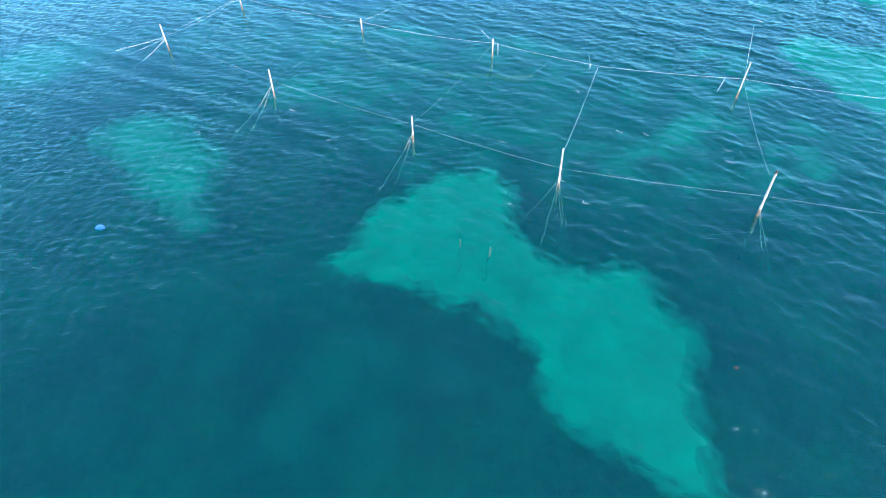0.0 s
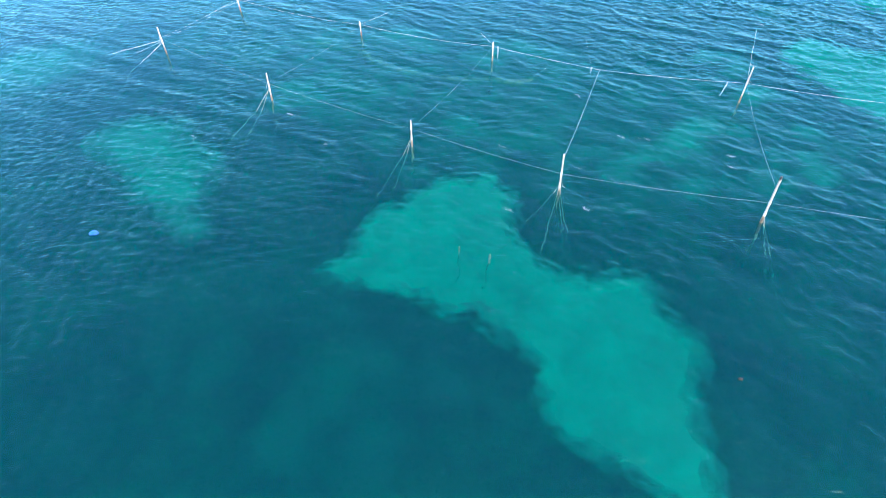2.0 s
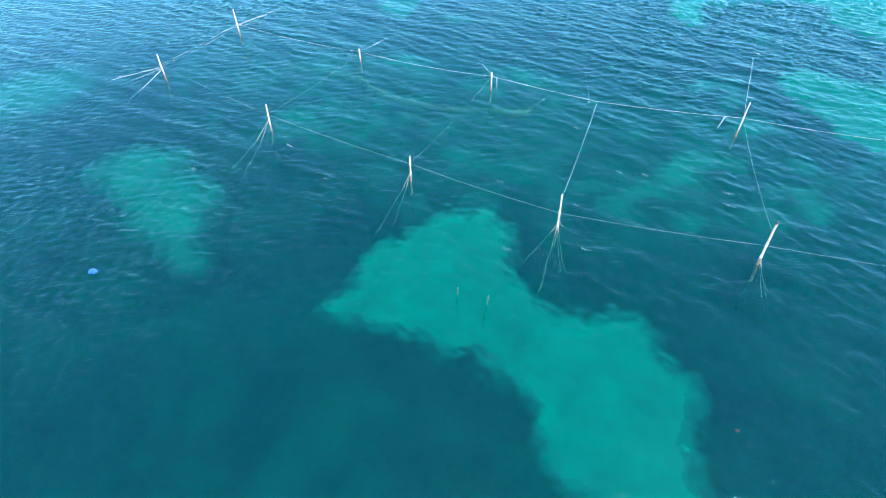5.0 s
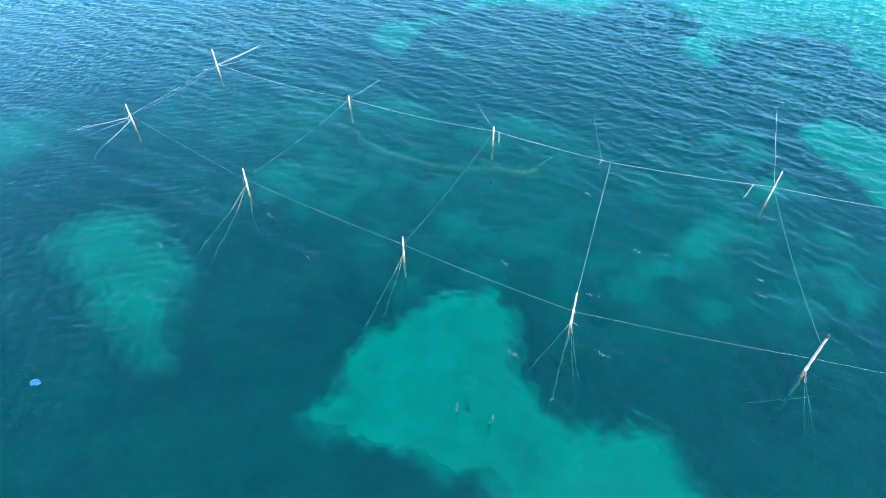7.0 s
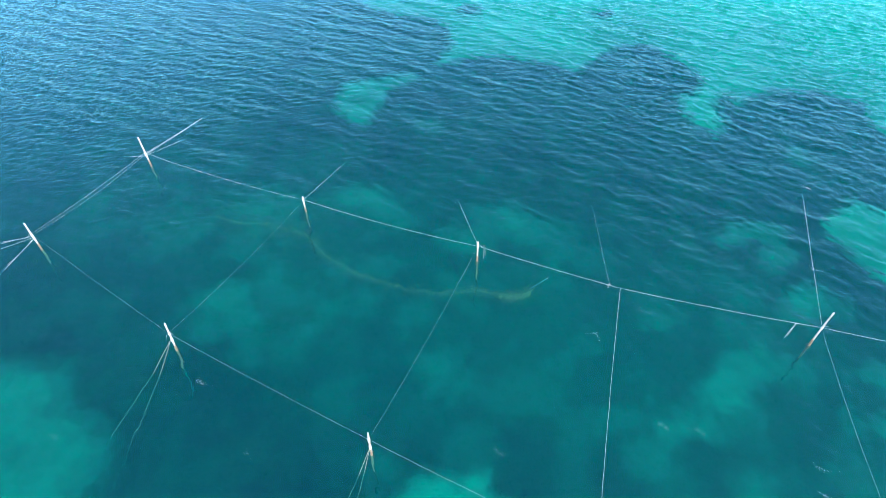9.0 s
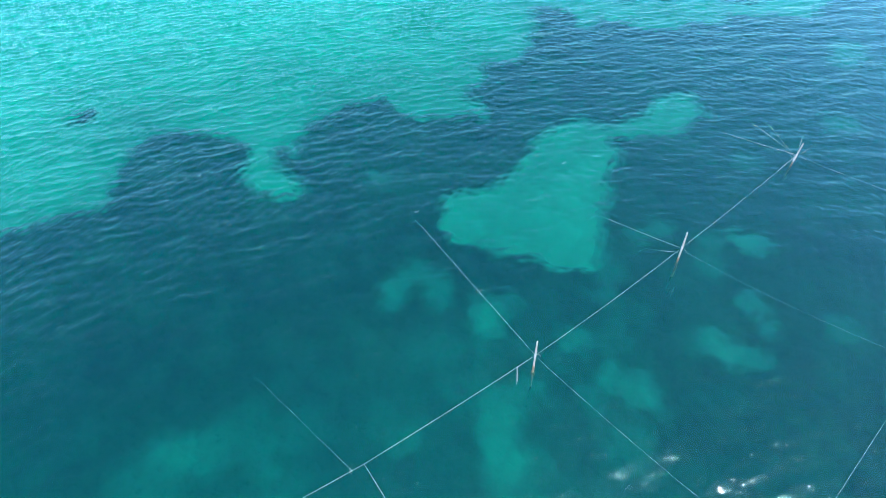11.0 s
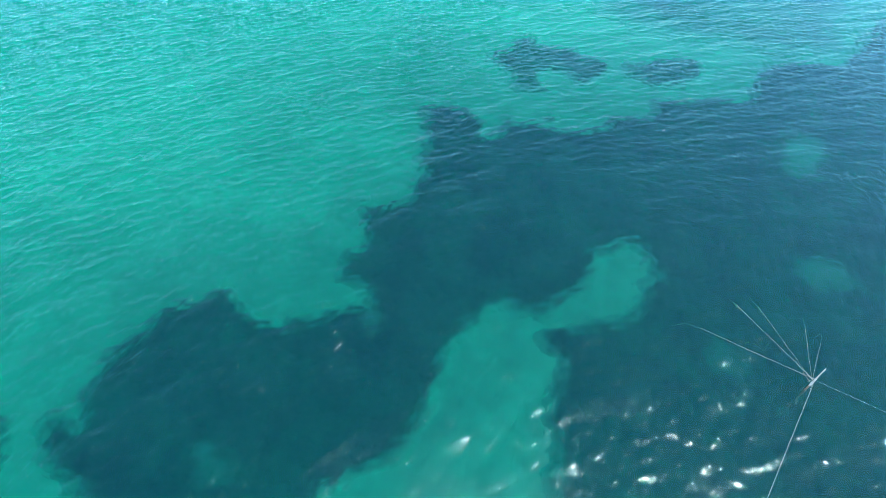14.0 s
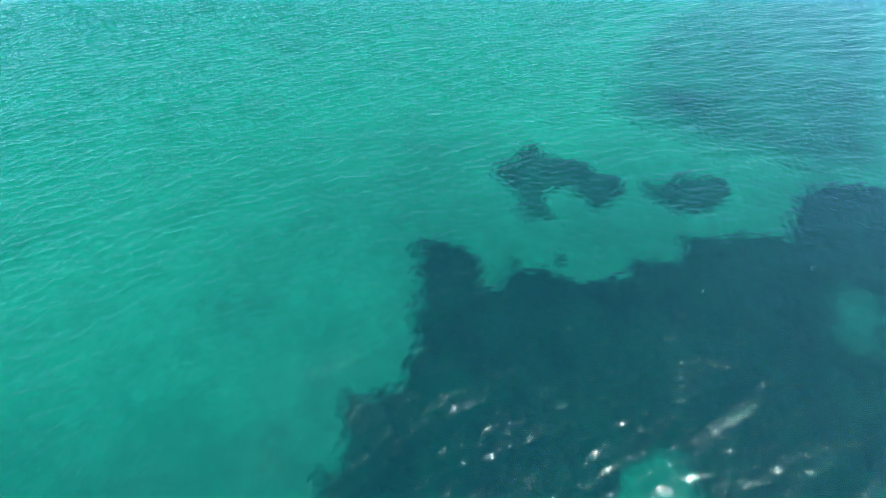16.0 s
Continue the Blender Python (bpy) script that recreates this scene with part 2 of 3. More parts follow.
# ---- the sea surface ----
def sea():
    rng = np.random.RandomState(7)
    xs, ys = lines(-44, 118, 0.137, 2600), lines(-10, 106, 0.137, 2600)
    gx, gy = np.meshgrid(xs, ys)
    z, drift = np.zeros(gx.shape), np.zeros((*gx.shape, 2))
    # calm and lively patches of wind: it ruffles the short waves, the long ones run through
    patches = 0.25 * rough_field(gx, gy, 17.0, 3, 2) + 0.30 * rough_field(gx, gy, 3.4, 9, 2)
    # area terms set ruffle and glints to fit the camera's view
    view_calm = np.clip((gx - 34) / 8, 0, 1) * (0.36 * np.clip((gy - 24) / 8, 0, 1) * np.clip((43 - gy) / 5, 0, 1) + 0.04)
    chop = np.clip(0.72 - view_calm + 0.34 * np.clip((22 - gy) / 10, 0, 1) * np.clip((26 - gx) / 10, 0, 1) + 0.75 * patches + 0.68 * np.clip((gx - 8) / 34, 0, 1) * np.clip((gy - 8) / 26, 0.2, 1) + 0.22 * np.clip((gy - 34) / 16, 0, 1) + 0.3 * np.clip((gx - 52) / 25, 0, 1) * np.clip((gy - 22) / 16, 0, 1), 0.15, 2.2)
    fade = np.clip(1.6 - np.maximum(np.abs(gx - 37) / 85, np.abs(gy - 43) / 55) * 0.6, 0, 1)
    for k in range(86):
        short = k < 64
        length = 0.31 * (1.05 / 0.31) ** rng.rand() if short else rng.uniform(1.2, 3.2)
        way = radians(50 + rng.normal(0, 20 if length > 0.8 else 34))
        amp = (0.0040 if short else 0.0029) * length ** 0.7 * rng.uniform(0.6, 1.4)
        kx, ky = math.cos(way) * 2 * math.pi / length, math.sin(way) * 2 * math.pi / length
        ph = kx * gx + ky * gy + rng.uniform(0, 2 * math.pi)
        lift = amp * fade * (chop if short else 1.0 + 0.5 * patches)
        z += lift * np.cos(ph)
        drift[..., 0] -= lift * math.cos(way) * np.sin(ph)
        drift[..., 1] -= lift * math.sin(way) * np.sin(ph)
    water = sheet("water", xs, ys, z, WATER, "clear blue-green sea with small wind waves", "sea", "structure", drift)
    ruffle = water.data.attributes.new("ruffle", "FLOAT", "POINT")
    ruffle.data.foreach_set("value", chop.astype(np.float32).ravel())
    water.visible_shadow = False      # lets daylight down to the bed
    # a flat tinted sheet, added to stand in for the red lost with depth
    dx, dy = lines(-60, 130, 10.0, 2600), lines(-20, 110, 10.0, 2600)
    deep = sheet("depth_tint_sheet", dx, dy, np.full((len(dy), len(dx)), -1.75), DEPTH_TINT, "flat tinted sheet under the surface, added for depth colour", "sea", "structure")
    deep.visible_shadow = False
    return water


sea()


# ---- the sea bed ----
BED = -4.75
PATCH_A = [(-6.3, 13), (-5.8, 13.3), (-5.1, 14.2), (-4.8, 15.3), (-4.4, 16.4), (-3.7, 17.4), (-2.3, 17.9), (-2.1, 18.6), (-1, 19.2), (-0.2, 20),
           (1.6, 19.9), (2.7, 20.1), (3.7, 18.5), (3.4, 16.2), (3.7, 14.8), (4.3, 13.2), (5.3, 12.2), (7, 11.7), (8.4, 12.1), (9.2, 11.8),
           (9.8, 11.3), (9.9, 10), (10.4, 8.9), (11.1, 8.2), (11.1, 7.2), (10.3, 5.5), (10.1, 4), (9.9, 2.4), (10, 1.2), (9.9, 0.3), (8.9, 0.8), (6.9, 2.3),
           (5.5, 3), (4.6, 3.7), (4.2, 4.6), (3.9, 5.7), (4.2, 7.1), (3.4, 7.9), (2.7, 8.8), (1.7, 9.7), (1.5, 10.3), (0.1, 10.2), (-0.7, 10.9),
           (-1.6, 11.6), (-2.7, 11.7), (-4.2, 11.9), (-5.4, 12.1)]
PATCH_B = [(-23.6, 25), (-23.2, 25.8), (-22.7, 26.6), (-21.2, 27.1), (-19.5, 26.8), (-18.4, 26.2), (-17.6, 24.3), (-16.1, 23.7), (-14.9, 22.6),
           (-15.4, 21.2), (-14.9, 19.5), (-15.2, 18.3), (-14.5, 17.4), (-13.8, 16.1), (-14.2, 15.6), (-14.8, 15.8), (-15.7, 16.9), (-17.3, 18.3),
           (-19.1, 19.6), (-20.1, 21.6), (-21.7, 22.6)]
PATCH_S = [(31.5, 25.7), (30.2, 25.1), (28.8, 24.9), (27.4, 26.8), (27.5, 27.7), (27.7, 28.6), (27.4, 29.7), (26.9, 30.5), (26.5, 32.2), (26.3, 33),
           (26.2, 34), (26.7, 34.8), (27.7, 35.3), (28.7, 35.9), (29.3, 36.2), (30.6, 35), (31.6, 34.3), (32.6, 33.9), (33.6, 33.6), (34.8, 33.7),
           (37.1, 33.7), (38.5, 33.9), (39.6, 34.2), (42.3, 33.2), (43, 32.5), (43.1, 31.9), (43.5, 30), (44.2, 29.4), (46.9, 28.2), (48.5, 28),
           (49.3, 28), (51.2, 26.8), (51.4, 26), (51.2, 25.5), (50.1, 24.9), (48.8, 24.3), (47.8, 24.9), (46.2, 24.9), (45.1, 25.3), (44, 27.1),
           (42.4, 29.5), (41.8, 29.7), (40.9, 28.1), (38.6, 27.8), (37.3, 27.7), (35.9, 27.2), (34.7, 27), (32.6, 26.2)]
PATCH_T = [(-6.5, 52.3), (-5.4, 55.1), (-2.6, 55.9), (0.4, 56.5), (0.6, 55.5), (-1.8, 53.9), (-3, 51), (-3.9, 48.3), (-5, 49.2), (-6.4, 51.2)]
# the edge of the open sand flat, from the far end towards the near one
FLAT_WEST = [(-40, 160), (-16, 92), (-8, 76.8), (-3.1, 70.9), (-0.1, 69.6), (2.8, 68.4), (3.9, 66.5), (4.4, 62.4), (4.1, 60.7), (2.6, 58.3),
             (3.8, 58.8), (5.3, 59.4), (7, 59.9), (10, 59.1), (12.3, 57.7), (14.8, 56.4), (17.2, 58.4), (20.1, 60.5), (22.6, 60.7), (23.2, 60.3),
             (24.4, 58.6), (25.5, 56.5), (25.6, 54.6), (26.1, 53.1), (25.3, 52), (24.2, 51.1), (22.8, 50.8), (22.2, 48.2), (22.7, 46.9),
             (23.4, 45.6), (24.3, 45.6), (24.4, 47), (25, 48.2), (25.3, 49.6), (26.5, 51), (27.3, 50.5), (27, 49.4), (28.5, 50.3), (30.1, 51.1)]
FLAT_MID = [(31.2, 51.4), (32.5, 50.7), (34.4, 50.7), (35.2, 50.2), (36.5, 49), (37.1, 49), (37.3, 48.2), (36.9, 47.8), (36.6, 46.3), (36.2, 45.4),
            (36.4, 43.8), (36.6, 43.4), (37.1, 43.3), (38.3, 42), (39.7, 40.2), (39.8, 39.7), (40.4, 40.3), (40.7, 41.5), (40.7, 42.4), (41.9, 42.9),
            (43.1, 43.2), (43.7, 42.5), (44.9, 43), (46.3, 43.9)]
FLAT_EAST = [(47.6, 44.7), (48, 44.7), (47.9, 43.6), (49.1, 41.9), (50, 41.8), (50.8, 42.3), (51.6, 42), (52.3, 42), (53.3, 43), (54.3, 43.7),
             (55.2, 43.5), (57, 44.3), (58.2, 45), (59.5, 45.4), (60.3, 46.2), (61.6, 45), (61.8, 42.3), (61.1, 41.3), (60.1, 40.1), (58.8, 39.7),
             (59, 39), (60.7, 38.8), (61.8, 38.9), (62.2, 38.2), (61.2, 38.3), (62, 36.6), (61.9, 35.3), (61.8, 34.3), (62.7, 32.7), (63.8, 30.8),
             (65.5, 30.8), (65.9, 30.4), (65.7, 29.6), (66.6, 27.6), (69.4, 27.8), (71.3, 24.1), (71.8, 23.7)]
FLAT_FAR = [(72.5, 20.5), (75.1, 20.1), (78.3, 19.7), (80.1, 18.4), (81.3, 16.6), (82.7, 12.8), (88.8, 10.4), (97.9, 7.5), (170, 0), (190, 190),
            (-40, 190)]
ISLE_1 = [(71.4, 44), (72.5, 43.9), (73.6, 42.9), (75.4, 42.7), (76.6, 42.3), (76.8, 41.3), (75.4, 40), (75.8, 38.1), (76.1, 36.4), (74.8, 35.4),
          (75.1, 33.5), (73.9, 32.7), (72.6, 32.8), (70.9, 33.3), (69.8, 34), (69.7, 34.8), (70.9, 35.4), (71.2, 36.4), (70.9, 38.1), (70.1, 38.5),
          (68.6, 38.3), (68, 37.2), (67.7, 36.7), (66.8, 37.6), (66.5, 39.3), (67.2, 40.4), (68.1, 40.3), (69, 40.9), (70.2, 42.3), (70.4, 43.2)]
ISLE_2 = [(74.7, 31.7), (75.4, 31.1), (75, 30.1), (77.3, 29), (78.2, 26.8), (78.1, 25), (76.3, 24.5), (74.5, 24.9), (72.6, 26.7), (71.9, 28.4),
          (72.5, 29.5), (73.1, 30.8)]
THIN_FIELD = [(85.3, 37.7), (92.6, 38.4), (104.2, 37), (114.7, 35.1), (142.1, 7.4), (84.5, 12), (82.8, 17), (82.5, 23.9), (82.6, 31.5)]
# round spots of thin growth inside the meadow: place, size, how bare
THIN_SPOTS = [(10.3, 20.3, 1.1, 0.3), (11.9, 21.6, 0.8, 0.4), (12.9, 22.1, 0.9, 0.4), (13.7, 21.5, 0.8, 0.4), (14.3, 19, 1, 0.25), (14.4, 23.2, 1, 0.4),
              (15.3, 23.6, 1.1, 0.45), (16.2, 24.3, 1.2, 0.48), (17.4, 24.8, 1.1, 0.48), (17.2, 28, 1.1, 0.15), (18.5, 29.3, 1, 0.2), (18.9, 24.3, 0.9, 0.35),
              (19.2, 18.7, 1.1, 0.22), (19.5, 33.9, 0.8, 0.42), (20.6, 34.4, 1, 0.48), (20.3, 21.5, 0.7, 0.25), (21.2, 28.1, 1.1, 0.38), (21.4, 31.5, 0.9, 0.28),
              (21.9, 21.1, 1, 0.42), (22, 19.6, 1.1, 0.48), (21.9, 18.6, 0.8, 0.38), (22.2, 28.8, 1.1, 0.48), (23.3, 28.1, 0.8, 0.3), (22.4, 32.5, 1, 0.38)]
THIN_SPOTS += [(22.3, 34.2, 1.1, 0.4), (23, 23.8, 1, 0.34), (27, 17.1, 1.1, 0.48), (27, 16, 0.9, 0.42), (27.2, 14.8, 0.9, 0.38), (27.2, 23.6, 1, 0.22),
               (28.1, 41.7, 0.9, 0.26), (28.5, 42.7, 0.6, 0.3), (28.9, 23.8, 1.1, 0.26), (29.5, 15, 0.7, 0.36), (31, 16.2, 0.9, 0.38), (31.8, 11.5, 1, 0.24),
               (32.8, 19.1, 1.2, 0.28), (32.8, 23.7, 1, 0.3), (34.3, 22.6, 1, 0.35), (35, 19.8, 1.1, 0.24), (36, 17.2, 1.1, 0.5), (36.3, 18.2, 0.8, 0.4),
               (38.9, 39.3, 0.8, 0.24), (44.4, 19.7, 1.2, 0.2), (53.2, 14.8, 1.6, 0.35), (64.1, 16.2, 1.4, 0.45), (66, 16.3, 1.5, 0.44), (67.2, 15.9, 1.8, 0.46)]
THIN_SPOTS += [(-5.8, 5.9, 1.5, 0.09), (-3.8, 7.5, 1.3, 0.09), (-6.8, 3.4, 1.4, 0.10), (0, 6.1, 1, 0.09), (-3.4, 2.9, 1.3, 0.08), (-10.7, 7.6, 1.5, 0.08)]
THIN_SPOTS += [(-11.7, 28.8, 1.1, 0.25), (-11.2, 31.2, 1.3, 0.5), (-10.7, 38, 1.5, 0.2), (-9.8, 29.4, 1.2, 0.32), (-9.1, 27.4, 1, 0.2), (-6.9, 27.7, 1.1, 0.2),
               (-4, 40.2, 1.2, 0.28), (-3.3, 38.8, 1.7, 0.26), (-2.5, 39.5, 1.3, 0.3), (-1.2, 37, 1.3, 0.2), (-3.6, 30.3, 1.3, 0.18), (0, 29.8, 1.1, 0.2),
               (0.8, 25.9, 1.2, 0.35), (1.4, 48.1, 1.3, 0.22), (3.6, 34.6, 1.3, 0.3), (5, 36.8, 1.7, 0.22), (6.5, 37, 1.3, 0.3), (7.3, 35.5, 1.4, 0.32),
               (2.2, 21.5, 1.4, 0.2), (-2.2, 20.8, 1.1, 0.2), (-33.1, 35, 4, 0.6), (-15.4, 21.6, 1.2, 0.3)]
FLAT = FLAT_WEST + FLAT_MID + FLAT_EAST + FLAT_FAR
# tufts of grass standing in the sand: place and size
TUFTS = [(6.8, 70.2, 1.5), (20.6, 67.9, 1.3), (-0.4, 74.3, 1.5), (63.4, 35.4, 0.5)]


def inside(x, y, outline):
    """Signed distance to a closed outline, positive inside; far points keep a coarse value."""
    best, odd = np.full(x.shape, 1e9), np.zeros(x.shape, bool)
    for (ax, ay), (bx, by) in zip(outline, outline[1:] + outline[:1]):
        ex, ey = bx - ax, by - ay
        u = np.clip(((x - ax) * ex + (y - ay) * ey) / (ex * ex + ey * ey), 0, 1)
        best = np.minimum(best, (x - ax - u * ex) ** 2 + (y - ay - u * ey) ** 2)
        if by != ay:
            odd ^= ((ay > y) != (by > y)) & (x < ex * (y - ay) / ey + ax)
    return np.where(odd, 1, -1) * np.sqrt(best)


def sea_bed():
    xs, ys = lines(-34, 98, 0.2, 2600), lines(-9, 74, 0.2, 2600)
    gx, gy = np.meshgrid(xs, ys)
    # edges fray at two sizes
    wx = gx + 0.16 * rough_field(gx, gy, 1.6, 11, 3) + 0.24 * rough_field(gx, gy, 0.7, 13, 2)
    wy = gy + 0.16 * rough_field(gx, gy, 1.6, 21, 3) + 0.24 * rough_field(gx, gy, 0.7, 23, 2)
    flat = inside(wx, wy, FLAT)
    bare = flat
    for outline in (PATCH_A, PATCH_S):
        bare = np.maximum(bare, inside(wx, wy, outline))
    for outline in (ISLE_1, ISLE_2):
        bare = np.minimum(bare, -inside(wx, wy, outline))
    for tx, ty, r in TUFTS:
        bare = np.minimum(bare, np.hypot(wx - tx, wy - ty) - r)
    dense = np.clip((0.28 - bare) / 0.95, 0, 1)
    for outline in (ISLE_1, ISLE_2):
        dense *= 1 - 0.16 * np.clip(inside(wx, wy, outline) + 0.8, 0, 1) * (1 + 0.5 * rough_field(gx, gy, 1.4, 51, 2))
    for sx, sy, r, amount in THIN_SPOTS:
        dense *= 1 - 1.06 * amount * np.exp(-(((wx - sx) ** 2 + (wy - sy) ** 2) / (r * r)) ** 2)
    # growth is set thinner inside the trap, in blotches
    trap = np.exp(-(((gx - 2) / 24) ** 2 + ((gy - 31.5 + 0.38 * gx) / 9.5) ** 2) ** 2)
    blotch = np.clip(rough_field(gx, gy, 2.2, 61, 4) * 0.9 + 0.2, 0, 0.7)
    dense *= 1 - 0.07 * blotch - trap * (0.18 + 0.23 * blotch)
    # patches of sand darkened by a partial cover of growth
    for outline, amount, edge in ((PATCH_B, 0.17, 2.0), (PATCH_T, 0.22, 1.1)):
        part_in = np.clip(inside(wx, wy, outline) / edge + 0.5, 0, 1)
        dense *= 1 - part_in * (1 - amount - 0.18 * rough_field(gx, gy, 2.0, 81, 3))
    thin = inside(wx, wy, THIN_FIELD)
    dense = np.where(thin > 0, np.maximum(np.clip(0.48 + 0.14 * rough_field(gx, gy, 5.0, 71, 3) + 0.18 * np.exp(-((gx - 90.5) / 3) ** 2 - ((gy - 28.7) / 4) ** 2), 0.05, 0.9) * np.clip(thin / 3.0, 0, 1), np.where(bare < -0.13, dense, 0)), dense)
    bare = np.where(thin > 0, np.minimum(bare, -0.12), bare)
    sand = BED + 0.05 * rough_field(gx, gy, 6.0, 5, 2)
    sx_, sy_ = lines(-60, 130, 0.8, 2600), lines(-20, 110, 0.8, 2600)
    bx, by = np.meshgrid(sx_, sy_)
    # sand is darker outside the flat and towards its edge
    sand_dark = np.clip(1 - inside(bx, by, FLAT) / 20 + 0.12 * rough_field(bx, by, 7.0, 91, 3), 0, 1)
    floor = sheet("seabed", sx_, sy_, BED + 0.05 * rough_field(bx, by, 6.0, 5, 2), SAND, "pale sandy sea bed under clear shallow water", "seabed", "structure")
    dark_layer = floor.data.attributes.new("sand_dark", "FLOAT", "POINT")
    dark_layer.data.foreach_set("value", sand_dark.astype(np.float32).ravel())
    canopy = sand + np.clip((0.35 - bare) * 0.4, -0.35, 0.24) + 0.10 * np.clip(-bare, 0, 1) * rough_field(gx, gy, 1.1, 41, 3)
    ob = sheet("seagrass_meadow", xs, ys, canopy, GRASS, "dark green seagrass meadow with frayed edges on sand", "seagrass", "stuff")
    dark_layer = ob.data.attributes.new("sand_dark", "FLOAT", "POINT")
    dark_layer.data.foreach_set("value", np.clip(1 - flat / 20, 0, 1).astype(np.float32).ravel())
    layer = ob.data.attributes.new("growth", "FLOAT", "POINT")
    layer.data.foreach_set("value", dense.astype(np.float32).ravel())


sea_bed()

# ---- stakes of the fish trap ----
# foot at the waterline (x, y), head (x, y, z), height of the rope on it
NEAR = [(-20.85, 32.91, -20.84, 32.95, 1.96, 1.15), (-11.31, 25.51, -11.31, 25.71, 1.81, 1.12), (-2.02, 19.89, -2.01, 19.97, 1.66, 1.15),
        (5.71, 15.53, 5.71, 15.65, 2.19, 1.05), (14.88, 12.75, 14.89, 12.90, 2.58, 1.20)]
NEAR += [(27.53, 9.39, 27.55, 9.49, 2.10, 1.10), (40.14, 6.62, 40.16, 6.72, 2.00, 1.05)]
FAR = [(-17.25, 40.56, -17.30, 40.60, 2.22, 1.05), (-6.49, 35.24, -6.53, 35.42, 1.03, 0.80), (3.30, 30.44, 3.33, 30.63, 1.27, 0.98),
        (18.20, 23.97, 18.29, 24.03, 2.28, 1.25), (28.92, 20.60, 28.95, 20.67, 2.20, 1.10), (41.67, 17.14, 41.65, 17.09, 1.84, 0.95)]


def on_stake(s, z):
    x, y, tx, ty, tz, _ = s
    return Vector((x + (tx - x) * z / tz, y + (ty - y) * z / tz, z))


def stake(s, radius, seed, label, lashings=(), cap=False, weedy=0.25, loose=0, shaggy=0):
    rng = random.Random(seed)
    root = thing("stake", label, "stake", "stakes of the fish trap")
    top = s[4]
    zs = [BED - 0.3, -2.6, -1.2, -0.3, 0.0] + [top * u for u in (0.12, 0.24, 0.36, 0.48, 0.6, 0.72, 0.84, 0.93)] + [top - 0.03, top]
    pts, rad = [], []
    for i, z in enumerate(zs):
        p = on_stake(s, z)
        pts.append(p + Vector((rng.uniform(-1, 1), rng.uniform(-1, 1), 0)) * 0.005)
        rad.append(radius * (1.12 - 0.16 * (z - BED) / (top - BED)) * rng.uniform(0.95, 1.05))
    rad[-1] *= 0.8
    # the foot is narrowed, to thin the shadow it casts on the bed
    for k, narrow in enumerate((0.4, 0.58, 0.8)):
        rad[k] *= narrow
    shaft = tube(bmesh.new(), pts, rad, 12)
    shaft.verts.ensure_lookup_table()
    lean = rng.uniform(0, 2 * math.pi)
    for v in shaft.verts:
        v.co += Vector((rng.uniform(-1, 1), rng.uniform(-1, 1), 0)) * radius * 0.07
    for v in shaft.verts[-12:]:
        # the head is sawn off aslant
        d = v.co - pts[-1]
        v.co.z += 0.5 * (d.x * math.cos(lean) + d.y * math.sin(lean)) + rng.uniform(-0.008, 0.008)
    part("shaft", shaft, WOOD, root)
    # coat down to the bed paints the fade with depth; tan crust in the splash zone
    zs = [BED, -3.2, -2.2, -1.5, -1.05]
    part("fade_coat", tube(bmesh.new(), [on_stake(s, z) for z in zs], [radius * k * rng.uniform(1.0, 1.15) for k in (0.5, 0.55, 0.72, 0.9, 1.05)], 11), COAT, root, "dark olive coat painted for the fade under water")
    zs = [-1.1, -0.8, -0.5, -0.25, 0.05, weedy * 0.7, weedy]
    rr = [radius * 1.18 * rng.uniform(0.97, 1.2) for _ in zs]
    rr[0] = rr[-1] = radius * 1.06
    part("algae_crust", tube(bmesh.new(), [on_stake(s, z) for z in zs], rr, 11), CRUST, root, "tan algae crust at the waterline")
    if shaggy:
        # a beard of brown weed that streams from the wet part
        bm = bmesh.new()
        for k in range(shaggy):
            p = on_stake(s, rng.triangular(-0.55, 0.14, -0.05))
            way, reach = rng.uniform(0, 2 * math.pi), rng.uniform(0.05, 0.17)
            q = p + Vector((math.cos(way) * reach, math.sin(way) * reach, -rng.uniform(0.03, 0.16)))
            tube(bm, [p, p.lerp(q, 0.45) + Vector((rng.gauss(0, 0.03), rng.gauss(0, 0.03), 0.03)), q], [0.005, 0.009, 0.003], 4)
        tagged(part("weed_fringe", bm, FRINGE, root, "shaggy red-brown weed fringe"), kind="stuff")
    ties = []
    for z in (s[5], *lashings):
        bm = bmesh.new()
        for k in range(5):
            c = on_stake(s, z + (k - 2) * 0.032)
            ring = [c + Vector((math.cos(a), math.sin(a), 0.10 * math.sin(a + k))) * radius * 1.13 for a in [2 * math.pi * i / 12 for i in range(13)]]
            tube(bm, ring, 0.010, 6, False)
        ties.append((z, part("lashing", bm, ROPE, root, "white rope lashing")))
    for k in range(loose):
        z, tie = rng.choice(ties)
        a = on_stake(s, z + rng.uniform(-0.05, 0.05))
        way = rng.uniform(0, 2 * math.pi)
        out = Vector((math.cos(way), math.sin(way), 0)) * rng.uniform(0.12, 0.34)
        end = tube(bmesh.new(), [a, a + out * 0.6 + Vector((0, 0, rng.uniform(-0.02, 0.08))), a + out + Vector((0, 0, rng.uniform(-0.25, 0.0)))], [0.006, 0.005, 0.003], 5)
        part("rope_end", end, ROPE, tie, "loose frayed rope end")
    if cap:
        # dark lump on the stake head, built in the shape of a cap
        bm = bmesh.new()
        c = on_stake(s, top)
        tube(bm, [c + Vector((0, 0, dz)) for dz in (-0.13, -0.11, 0.04, 0.07)], [radius * 1.05, radius * 1.14, radius * 1.12, radius * 0.65], 14)
        part("cap", bm, BLACK, root, "small black lump on the stake head")
    return root


